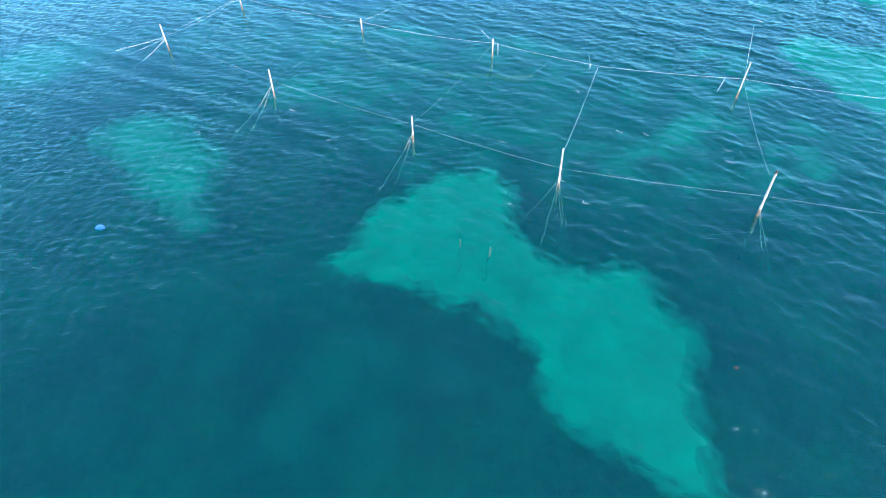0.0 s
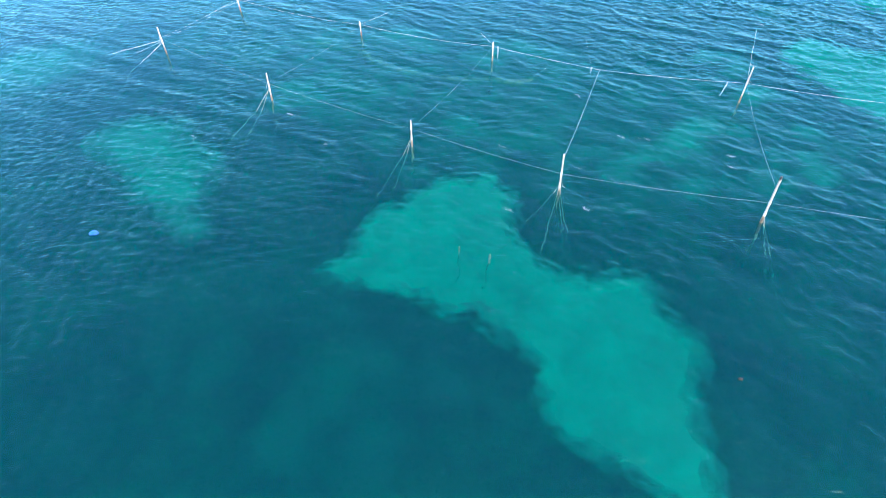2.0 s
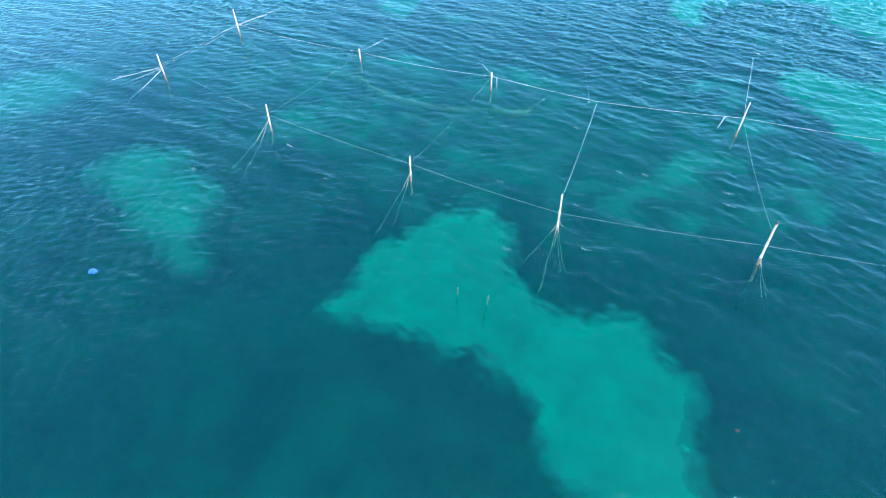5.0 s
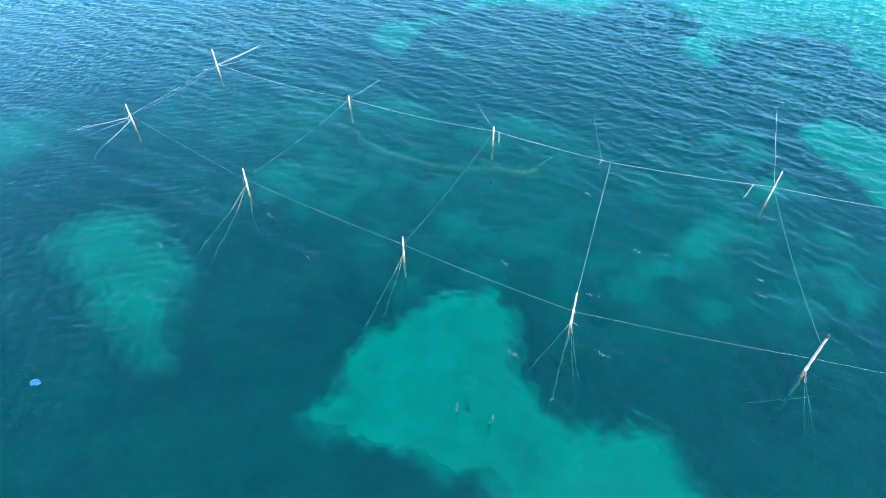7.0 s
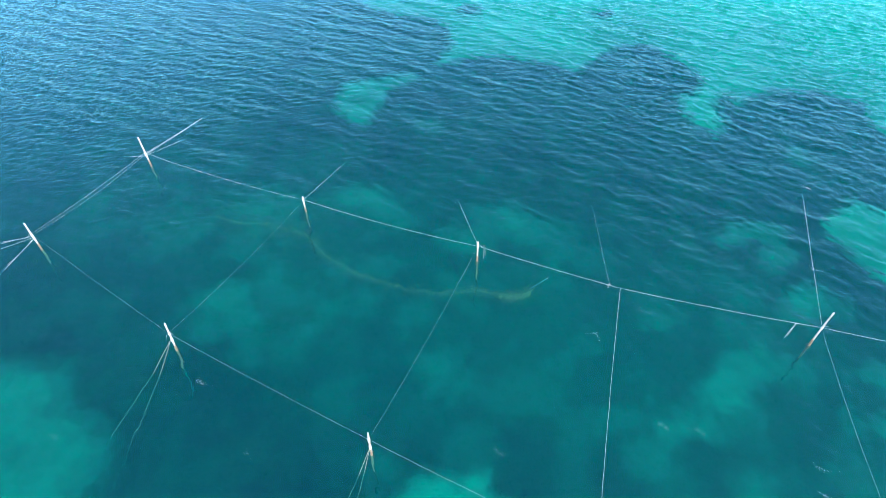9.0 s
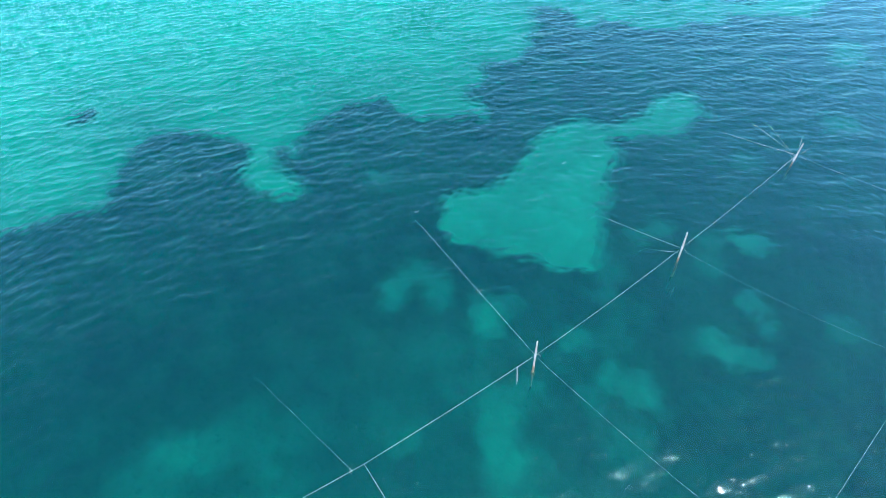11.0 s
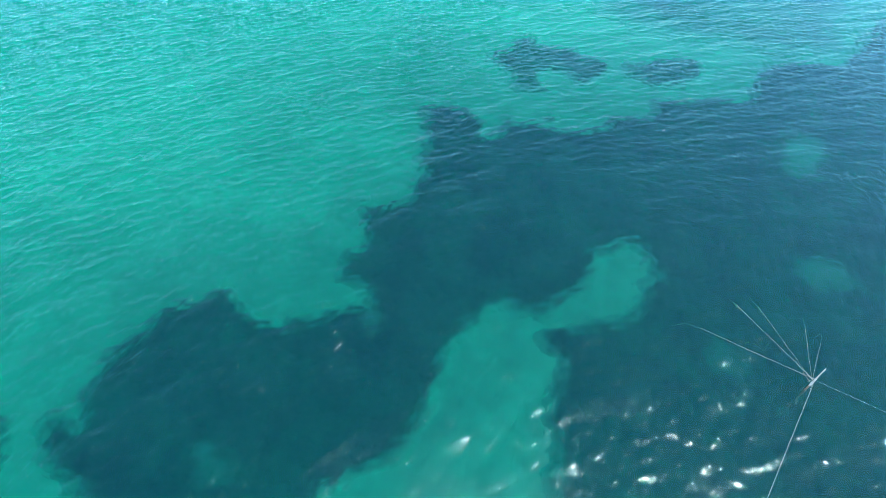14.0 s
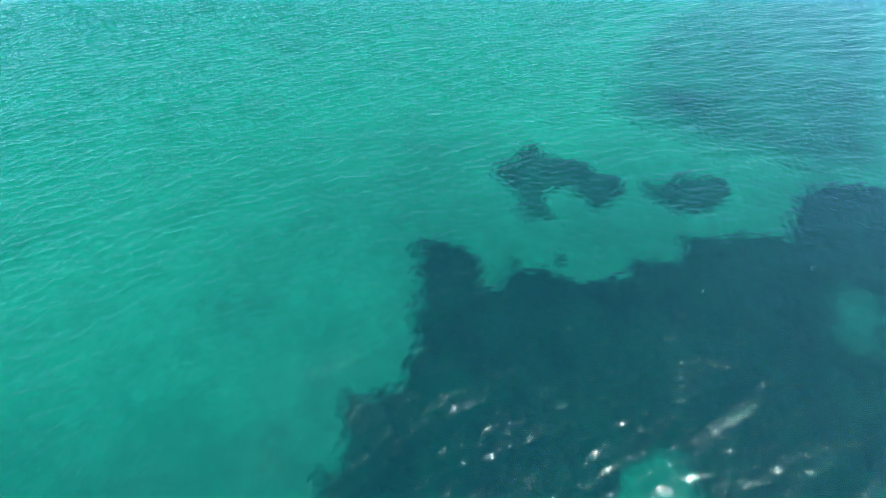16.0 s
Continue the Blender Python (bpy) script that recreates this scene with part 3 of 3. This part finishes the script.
LABELS_NEAR = ["sun-bleached wooden stake with bundled stay ropes, standing in sea", "pale wooden stake tied with two stay ropes in sea",
               "short pale wooden stake with weedy stays in sea", "white wooden stake with four stays lashed near the water",
               "tall pale wooden stake with black top in sea", "pale wooden stake at the outer row", "pale wooden stake at the outer end of the row"]
for i, s in enumerate(NEAR):
    stake(s, (0.038, 0.040, 0.039, 0.041, 0.048, 0.042, 0.042)[i], 100 + i, LABELS_NEAR[i], {3: (0.30, 0.42), 4: (0.55,), 2: (0.62,), 1: (0.75,), 0: (0.98, 0.82)}.get(i, ()), i == 4, (0.5, 0.4, 0.45, 0.18, 0.45, 0.3, 0.3)[i], (5, 3, 2, 6, 2, 1, 1)[i], (24, 20, 26, 46, 60, 0, 0)[i])
LABELS_FAR = ["pale wooden corner stake with fanned stay ropes in sea", "low pale wooden stake under a white rope", "thin pale wooden stake beside a hanging rope",
              "pale wooden stake crossed by white ropes", "pale wooden stake with one outer stay rope", "pale wooden end stake with a fan of stay ropes"]
for i, s in enumerate(FAR):
    stake(s, (0.042, 0.038, 0.040, 0.037, 0.038, 0.028)[i], 200 + i, LABELS_FAR[i], {0: (0.88,), 5: (0.55, 0.7)}.get(i, ()), False, (0.55, 0.3, 0.35, 0.45, 0.4, 0.4)[i], (4, 1, 2, 2, 1, 4)[i], (24, 14, 30, 40, 16, 44)[i])

# two broken stumps just under the surface
for i, (x, y) in enumerate([(0.51, 11.97), (1.91, 11.40)]):
    root = thing("stump", "broken brown stake stump awash above the sand", "stump", "broken stumps")
    rng = random.Random(40 + i)
    zs = [BED - 0.2, -3.2, -1.6, -1.15, -0.85, -0.6]
    pts = [Vector((x + 0.03 * z + rng.uniform(-0.02, 0.02), y - 0.04 * z, z)) for z in zs]
    part("shaft", tube(bmesh.new(), pts, [0.012, 0.012, 0.016, 0.045, (0.050, 0.060)[i], 0.030], 10), STUMP, root)


# ---- ropes ----
def rope(name, pts, radius, material, label, group):
    return tagged(part(name, tube(bmesh.new(), pts, radius, 6), material), label, "rope", group)


def head_rope(a, b, sag, radius, material, label, group, seed):
    rng = random.Random(seed)
    if radius > 0.0039 and material is ROPE:
        # two strands that wind slackly round each other
        root = thing("rope", label, "rope", group)
        steps = 260
        line = sagging(a, b, sag, steps, rng, 0.001)
        side = (Vector(b) - Vector(a)).normalized().cross(Vector((0, 0, 1))).normalized()
        turn, gap = rng.uniform(0, 6), [rng.uniform(0.6, 1.6) for _ in range(8)]
        for k in (0, 1):
            pts = []
            for i, p in enumerate(line):
                u = i / steps
                wide = radius * 1.25 * gap[int(u * 6.99)] * min(1.0, 12 * u, 12 * (1 - u))
                ang = turn + math.pi * k + u * 130
                pts.append(p + (side * math.cos(ang) + Vector((0, 0, 1)) * math.sin(ang)) * wide)
            part("strand", tube(bmesh.new(), pts, radius * 0.60, 5), material, root)
        return root
    return rope("rope", sagging(a, b, sag, 30, rng, 0.006), radius, material, label, group)


for i in range(6):
    head_rope(on_stake(NEAR[i], NEAR[i][5]), on_stake(NEAR[i + 1], NEAR[i + 1][5]), 0.10, (0.0020, 0.0028, 0.0031, 0.0031, 0.0026, 0.0026)[i], OLD_ROPE, "weathered head rope strung between near stakes", "near head rope", i)
JOIN = Vector((10.18, 27.50, 0.59))
runs = [(on_stake(FAR[0], FAR[0][5]), on_stake(FAR[1], FAR[1][5]), 0.22), (on_stake(FAR[1], FAR[1][5]), on_stake(FAR[2], FAR[2][5]), 0.20),
        (on_stake(FAR[2], FAR[2][5]), JOIN, 0.05), (JOIN, on_stake(FAR[3], FAR[3][5]), 0.08),
        (on_stake(FAR[3], FAR[3][5]), on_stake(FAR[4], FAR[4][5]), 0.16), (on_stake(FAR[4], FAR[4][5]), on_stake(FAR[5], FAR[5][5]), 0.12)]
for i, (a, b, sag) in enumerate(runs):
    head_rope(a, b, sag, 0.0030 if i in (0, 5) else 0.0040, ROPE, "thick white head rope strung between stakes", "far head rope", 20 + i)
# cross ropes
cross = [(on_stake(NEAR[3], 1.95), JOIN, 0.25, 0.0036), (on_stake(NEAR[4], 2.0), on_stake(FAR[3], 1.2), 0.25, 0.0025), (on_stake(NEAR[2], 1.2), on_stake(FAR[2], 0.95), 0.25, 0.0018),
         (on_stake(NEAR[1], 1.2), on_stake(FAR[1], 0.75), 0.2, 0.0018), (on_stake(NEAR[0], 1.2), on_stake(FAR[0], 1.1), 0.10, 0.0026), (on_stake(NEAR[0], 1.1), on_stake(FAR[0], 1.0), 0.22, 0.0017),
         (on_stake(NEAR[5], 1.1), on_stake(FAR[4], 0.95), 0.30, 0.0013), (on_stake(NEAR[6], 1.0), on_stake(FAR[5], 0.9), 0.15, 0.0020)]
for i, (a, b, sag, r) in enumerate(cross):
    head_rope(a, b, sag, r, ROPE if i in (0, 4, 5) else OLD_ROPE, "cross rope stretched between the two stake rows", "cross ropes", 60 + i)


def stay(start, at_water, radius, seed, label, group, weed=True, reach=None, material=None):
    """A stay from a stake through the surface down to its anchor."""
    rng = random.Random(seed)
    a, s = Vector(start), Vector((*at_water, 0.0))
    if reach is None:
        # bent steeply down to its anchor, so little shows from the camera
        out = Vector((s.x - a.x, s.y - a.y, 0)).normalized()
        mid = s + (s - a).normalized() * 0.9 + Vector((0, 0, -0.25))
        end = mid + out * 2.0
        end.z = BED + 0.02
        pts = sagging(a, s, 0.03, 12, rng, 0.01) + sagging(s, mid, 0.05, 4)[1:] + sagging(mid, end, 0.1, 6)[1:]
    else:
        end = s + (s - a) * (-BED / a.z) * reach
        end.z = max(end.z, BED + 0.02)
        pts = sagging(a, end, 0.04, 60 if weed else 18, rng, 0.005)
    # growth makes the weedy ones knotty along their wet length
    rad = [radius * (0.4 if p.z > 0 or not weed else rng.choice((0.18, 0.25, 0.34, 0.45))) for p in pts]
    ob = tagged(part("stay_rope", tube(bmesh.new(), pts, rad, 6), material or (CRUSTED if weed else OLD_ROPE)), label, "rope", group)
    if not weed:
        # rope ends knotted on, one hard by the stake and two further out
        for u in (rng.uniform(0.06, 0.12), rng.uniform(0.25, 0.45), rng.uniform(0.5, 0.8)):
            c, way = a.lerp(s, u) - Vector((0, 0, 0.1 * u * (1 - u))), (s - a).normalized()
            grip = radius * 0.4 + 0.004
            bulge = [(-2.2, 0.9), (-1.2, 1.9), (0.0, 2.3), (1.1, 1.7), (2.3, 0.9)]
            part("knot", tube(bmesh.new(), [c + way * grip * d for d, _ in bulge], [grip * r for _, r in bulge], 7), ROPE, ob, "white rope knot")
    else:
        bm = bmesh.new()
        for k in range(9):
            p = Vector(a).lerp(end, rng.uniform(0.25, 0.9))
            if p.z > 0.1:
                continue
            q = p + Vector((rng.uniform(-0.15, 0.15), rng.uniform(-0.15, 0.15), rng.uniform(-0.2, 0.05)))
            tube(bm, [p, p.lerp(q, 0.5), q], [0.006, 0.012, 0.003], 5)
        if reach is None:
            # a thick olive tuft where the rope dips under
            for k in range(26):
                p = s.lerp(a, rng.gauss(0, 0.03)) + Vector((0, 0, -0.06))
                q = p + Vector((rng.gauss(0, 0.07), rng.gauss(0, 0.07), -rng.uniform(0.0, 0.12)))
                tube(bm, [p, p.lerp(q, 0.5), q], [0.005, 0.011, 0.003], 4)
        if bm.verts:
            tagged(part("weed_tuft", bm, WEED, ob, "olive weed tufts"), kind="stuff")
        else:
            bm.free()
    return ob


def anchored(start, anchor, radius, seed, label, group):
    a, e = Vector(start), Vector(anchor)
    u = a.z / (a.z - e.z)
    s = a.lerp(e, u)
    return stay(a, (s.x, s.y), radius, seed, label, group, True, (e - s).length / max((s - a).length * (-BED / a.z), 1e-6))


for i, e in enumerate([(1.4, 12.4, -4.6), (2.9, 8.2, -4.6), (5.6, 11.0, -4.6), (6.2, 10.9, -4.6)]):
    anchored(on_stake(NEAR[3], 0.42), e, 0.018, 300 + i, "weedy stay rope from white stake down under water", "stays of the white stake")
for i, e in enumerate([(-6.1, 12.6, -4.6), (-4.2, 14.0, -4.6)]):
    anchored(on_stake(NEAR[2], 0.62), e, 0.018, 310 + i, "weedy stay rope from short stake down under water", "stays of the short stake")
for i, e in enumerate([(-16.0, 17.8, -4.6), (-13.9, 16.9, -4.6)]):
    anchored(on_stake(NEAR[1], 0.85), e, 0.018, 320 + i, "long stay rope running down under water", "stays of the near row")
for i, e in enumerate([(15.5, 9.5, -4.6), (15.2, 10.2, -4.6)]):
    anchored(on_stake(NEAR[4], 0.55), e, 0.018, 330 + i, "weedy stay rope beside black-topped stake", "stays of the capped stake")
rng = random.Random(335)
slack = sagging((14.98, 11.88, -0.12), (12.3, 11.69, -0.30), 0.06, 30, rng, 0.015)
rope("slack_rope", slack, [rng.choice((0.002, 0.003, 0.006)) for _ in slack], OLD_ROPE, "slack knotty rope trailing just under the surface", "stays of the capped stake")
for i, (x, y) in enumerate([(-25.04, 33.11), (-24.86, 33.47), (-23.23, 33.18), (-22.21, 31.34), (-22.21, 31.79)]):
    stay(on_stake(NEAR[0], 1.05 - 0.05 * i), (x, y), 0.009, 340 + i, "white stay rope fanned from the corner stake", "stays of the corner stake", False, None, ROPE)
for i, (x, y) in enumerate([(-15.78, 46.0), (-15.98, 45.54), (-15.4, 46.6), (-16.25, 43.54), (-19.09, 41.86)]):
    stay(on_stake(FAR[0], 1.05 - 0.05 * i), (x, y), 0.009, 350 + i, "white stay rope fanned from the far corner stake", "stays of the far corner stake", False, None, ROPE)
for i, (k, z, x, y) in enumerate([(1, 0.8, -4.78, 39.7), (2, 1.05, 2.75, 35.25), (3, 1.25, 23.5, 34.3), (4, 1.05, 30.2, 25.1), (4, 0.75, 29.3, 21.7)]):
    stay(on_stake(FAR[k], z), (x, y), 0.0085, 360 + i, "outer stay rope running from stake into the sea", "outer stays", False, None, ROPE)
for i, (x, y) in enumerate([(43.4, 21.9), (45.8, 20.4), (43.4, 17.75), (46.0, 19.25), (45.65, 17.08), (45.0, 16.37), (42.8, 17.25)]):
    stay(on_stake(FAR[5], 0.95 - 0.06 * i), (x, y), 0.009 if i == 0 else 0.0055, 370 + i, "tan stay rope of the fan at the end stake", "stays of the end stake", i in (1, 3), None, TAN_ROPE)
stay(JOIN + Vector((-0.5, 0.15, 0.02)), (10.6, 34.0), 0.005, 380, "thin outer stay rope tied to head rope", "outer stays", False)

# short rope ends that hang from the far head rope
for i, (x, y, z, dx, dy, dz) in enumerate([(9.7, 27.85, 0.64, -0.05, -0.05, 0.42), (3.65, 30.65, 0.95, 0.02, -0.1, 0.85), (17.3, 24.42, 1.12, -0.35, -0.25, 0.75)]):
    root = thing("hanging_rope", "short white rope end hanging from head rope", "rope", "hanging rope ends")
    for k in (0, 1):
        a = Vector((x + 0.06 * k, y, z))
        part("strand", tube(bmesh.new(), sagging(a, a + Vector((dx, dy, -dz * (1 - 0.2 * k))), -0.02, 6), 0.0045, 6), ROPE, root)

# ---- sunken net ----
def sunken_net():
    rng = random.Random(5)
    root = thing("sunken_net", "olive weed-covered net hanging in a curve under water", "net")
    bends = [(-12.4, 36.3), (-10.7, 35.6), (-9.1, 35.4), (-7.6, 34.7), (-6.4, 34.2), (-5.4, 32.6), (-3.8, 31.2), (-2.6, 30.5), (-0.5, 29.6), (1.2, 29.2), (2.9, 29.3), (4.3, 28.9), (5.1, 28.6), (6.1, 29.0)]
    fine = []
    for i in range(len(bends) - 1):
        for k in range(8):
            u = k / 8
            fine.append(Vector((bends[i][0] * (1 - u) + bends[i + 1][0] * u, bends[i][1] * (1 - u) + bends[i + 1][1] * u, -1.5)))
    fine.append(Vector((*bends[-1], -1.3)))
    part("head_line", tube(bmesh.new(), [p + Vector((rng.uniform(-0.04, 0.04), rng.uniform(-0.04, 0.04), 0.05 * math.sin(i * 0.7))) for i, p in enumerate(fine)], 0.0035, 6), WEED, root, "olive head line of the net")
    # the limp netting itself: slack meshes that hang from the head line
    net = bmesh.new()
    drop, cols = 9, 3 * (len(fine) - 1)
    rows = []
    for i in range(cols + 1):
        u = i / 3
        j = min(int(u), len(fine) - 2)
        p = fine[j].lerp(fine[j + 1], u - j)
        sway = 0.5 * math.sin(i * 0.21) + 0.3 * math.sin(i * 0.53 + 1)
        rows.append([p + Vector((0.10 * sway * d / drop + rng.gauss(0, 0.02), 0.35 * sway * d / drop - 0.05 * d + rng.gauss(0, 0.02), -0.13 * d)) for d in range(drop)])
    for i in range(cols):
        for d in range(drop - 1):
            tube(net, [rows[i][d], rows[i + 1][d + 1]], 0.0016, 3, False)
            tube(net, [rows[i + 1][d], rows[i][d + 1]], 0.0016, 3, False)
    part("netting", net, WEED, root, "slack olive netting")
    # short shaggy growth, thickest along the head line and at the near end
    verts, faces = [], []
    for i in range(9500):
        # a broad thin drift beside the low stake, a narrow band on, a thick clump at the end
        u = (rng.uniform(0.0, 0.34), rng.uniform(0.30, 1.0), rng.gauss(0.93, 0.05))[(0, 0, 1, 1, 1, 2)[i % 6]]
        u = min(max(u, 0.0), 0.9999)
        wide = 0.85 if u < 0.32 else 0.22
        j = min(int(u * (len(fine) - 1)), len(fine) - 2)
        p = fine[j].lerp(fine[j + 1], rng.random()) + Vector((rng.gauss(0, wide), rng.gauss(0, wide), -abs(rng.gauss(0, 0.35))))
        q = p + Vector((rng.gauss(0, 0.05), rng.gauss(0, 0.05), -rng.uniform(0.0, 0.08)))
        side = Vector((rng.gauss(0, 1), rng.gauss(0, 1), rng.gauss(0, 0.5))).normalized() * rng.uniform(0.003, 0.008)
        n = len(verts)
        verts += [p - side, p + side, q, p.lerp(q, 0.5) + Vector((0, 0, 0.008))]
        faces += [(n, n + 1, n + 3), (n + 1, n + 2, n + 3), (n + 2, n, n + 3), (n, n + 2, n + 1)]
    mesh = bpy.data.meshes.new("weed_growth")
    mesh.from_pydata(verts, [], faces)
    mesh.materials.append(WEED)
    growth = new("weed_growth", mesh)
    growth.parent = root
    tagged(growth, "shaggy olive weed on the net", kind="stuff")
    # a short line with small floats leads from the net's end to the surface
    line = thing("float_line", "thin rope with small white floats over the net", "rope")
    way = sagging((6.1, 29.0, -1.2), (6.85, 28.9, 0.06), -0.06, 14)
    part("cord", tube(bmesh.new(), way, 0.006, 6), OLD_ROPE, line)
    for k in (9, 12, 14):
        bead = bmesh.new()
        bmesh.ops.create_uvsphere(bead, u_segments=10, v_segments=6, radius=0.022)
        for v in bead.verts:
            v.co = Vector((v.co.x, v.co.y, v.co.z * 0.8)) + way[k]
        part("float", bead, ROPE, line, "small white float")


sunken_net()


# ---- floating things ----
def crumpled(name, x, y, size, material, label, category, seed, flat=0.35):
    bm = bmesh.new()
    bmesh.ops.create_icosphere(bm, subdivisions=3, radius=1.0)
    for v in bm.verts:
        k = noise.noise(v.co * 1.7 + Vector((seed, 0, 0))) * 0.7 + noise.noise(v.co * 4.1 + Vector((0, seed, 0))) * 0.3
        v.co = v.co * (1 + 0.75 * k)
        v.co = Vector((v.co.x * size, v.co.y * size * 0.7, v.co.z * size * flat))
    ob = tagged(part(name, bm, material), label, category)
    ob.location = (x, y, 0.03)
    return ob


crumpled("plastic_bag", -17.31, 12.98, 0.21, BLUE, "crumpled bright blue plastic bag floating on sea", "plastic bag", 2.0)
crumpled("seaweed_clump", 10.62, 4.25, 0.085, ALGAE, "small dark seaweed clump floating on sea", "seaweed", 5.0)


FLECKS = [(7.0, 17.4), (3.0, 14.1), (6.8, 14.0), (-9.8, 23.7), (-7.0, 20.2), (3.1, 19.6), (11.4, 20.1), (-15.1, 21.4), (8.4, 25.2), (10.0, 20.4), (21.0, 28.6),
          (15.5, 18.2), (15.2, 17.2), (33.8, 29.9), (24.3, 35.4), (61.4, 26.4), (66.6, 20.0)]


def foam_glints():
    """Small torn flecks of foam that drift on the water, glints put in as flecks too."""
    rng = random.Random(77)
    bm = bmesh.new()
    for cx, cy in FLECKS:
        bend = rng.uniform(-1.2, 1.2)
        for k in range(rng.randint(18, 40)):
            along, size = rng.gauss(0, 0.17), rng.uniform(0.002, 0.008)
            c = Vector((cx + along * 0.75 + bend * along * along + rng.gauss(0, 0.05), cy - along * 0.6 + bend * along * along + rng.gauss(0, 0.05), 0.035))
            ring = [c + Vector((math.cos(a) * size * rng.uniform(0.6, 1.5), math.sin(a) * size * rng.uniform(0.5, 1.1), 0)) for a in [math.pi * j / 4 for j in range(8)]]
            low = [bm.verts.new(p) for p in ring]
            top = [bm.verts.new(c.lerp(p, 0.6) + Vector((0, 0, 0.02))) for p in ring]
            for j in range(8):
                bm.faces.new((low[j], low[(j + 1) % 8], top[(j + 1) % 8], top[j]))
            bm.faces.new(top)
    tagged(part("foam_glints", bm, FOAM_GLINT), "small torn white flecks for foam and glints on the sea", "foam", kind="stuff")


foam_glints()
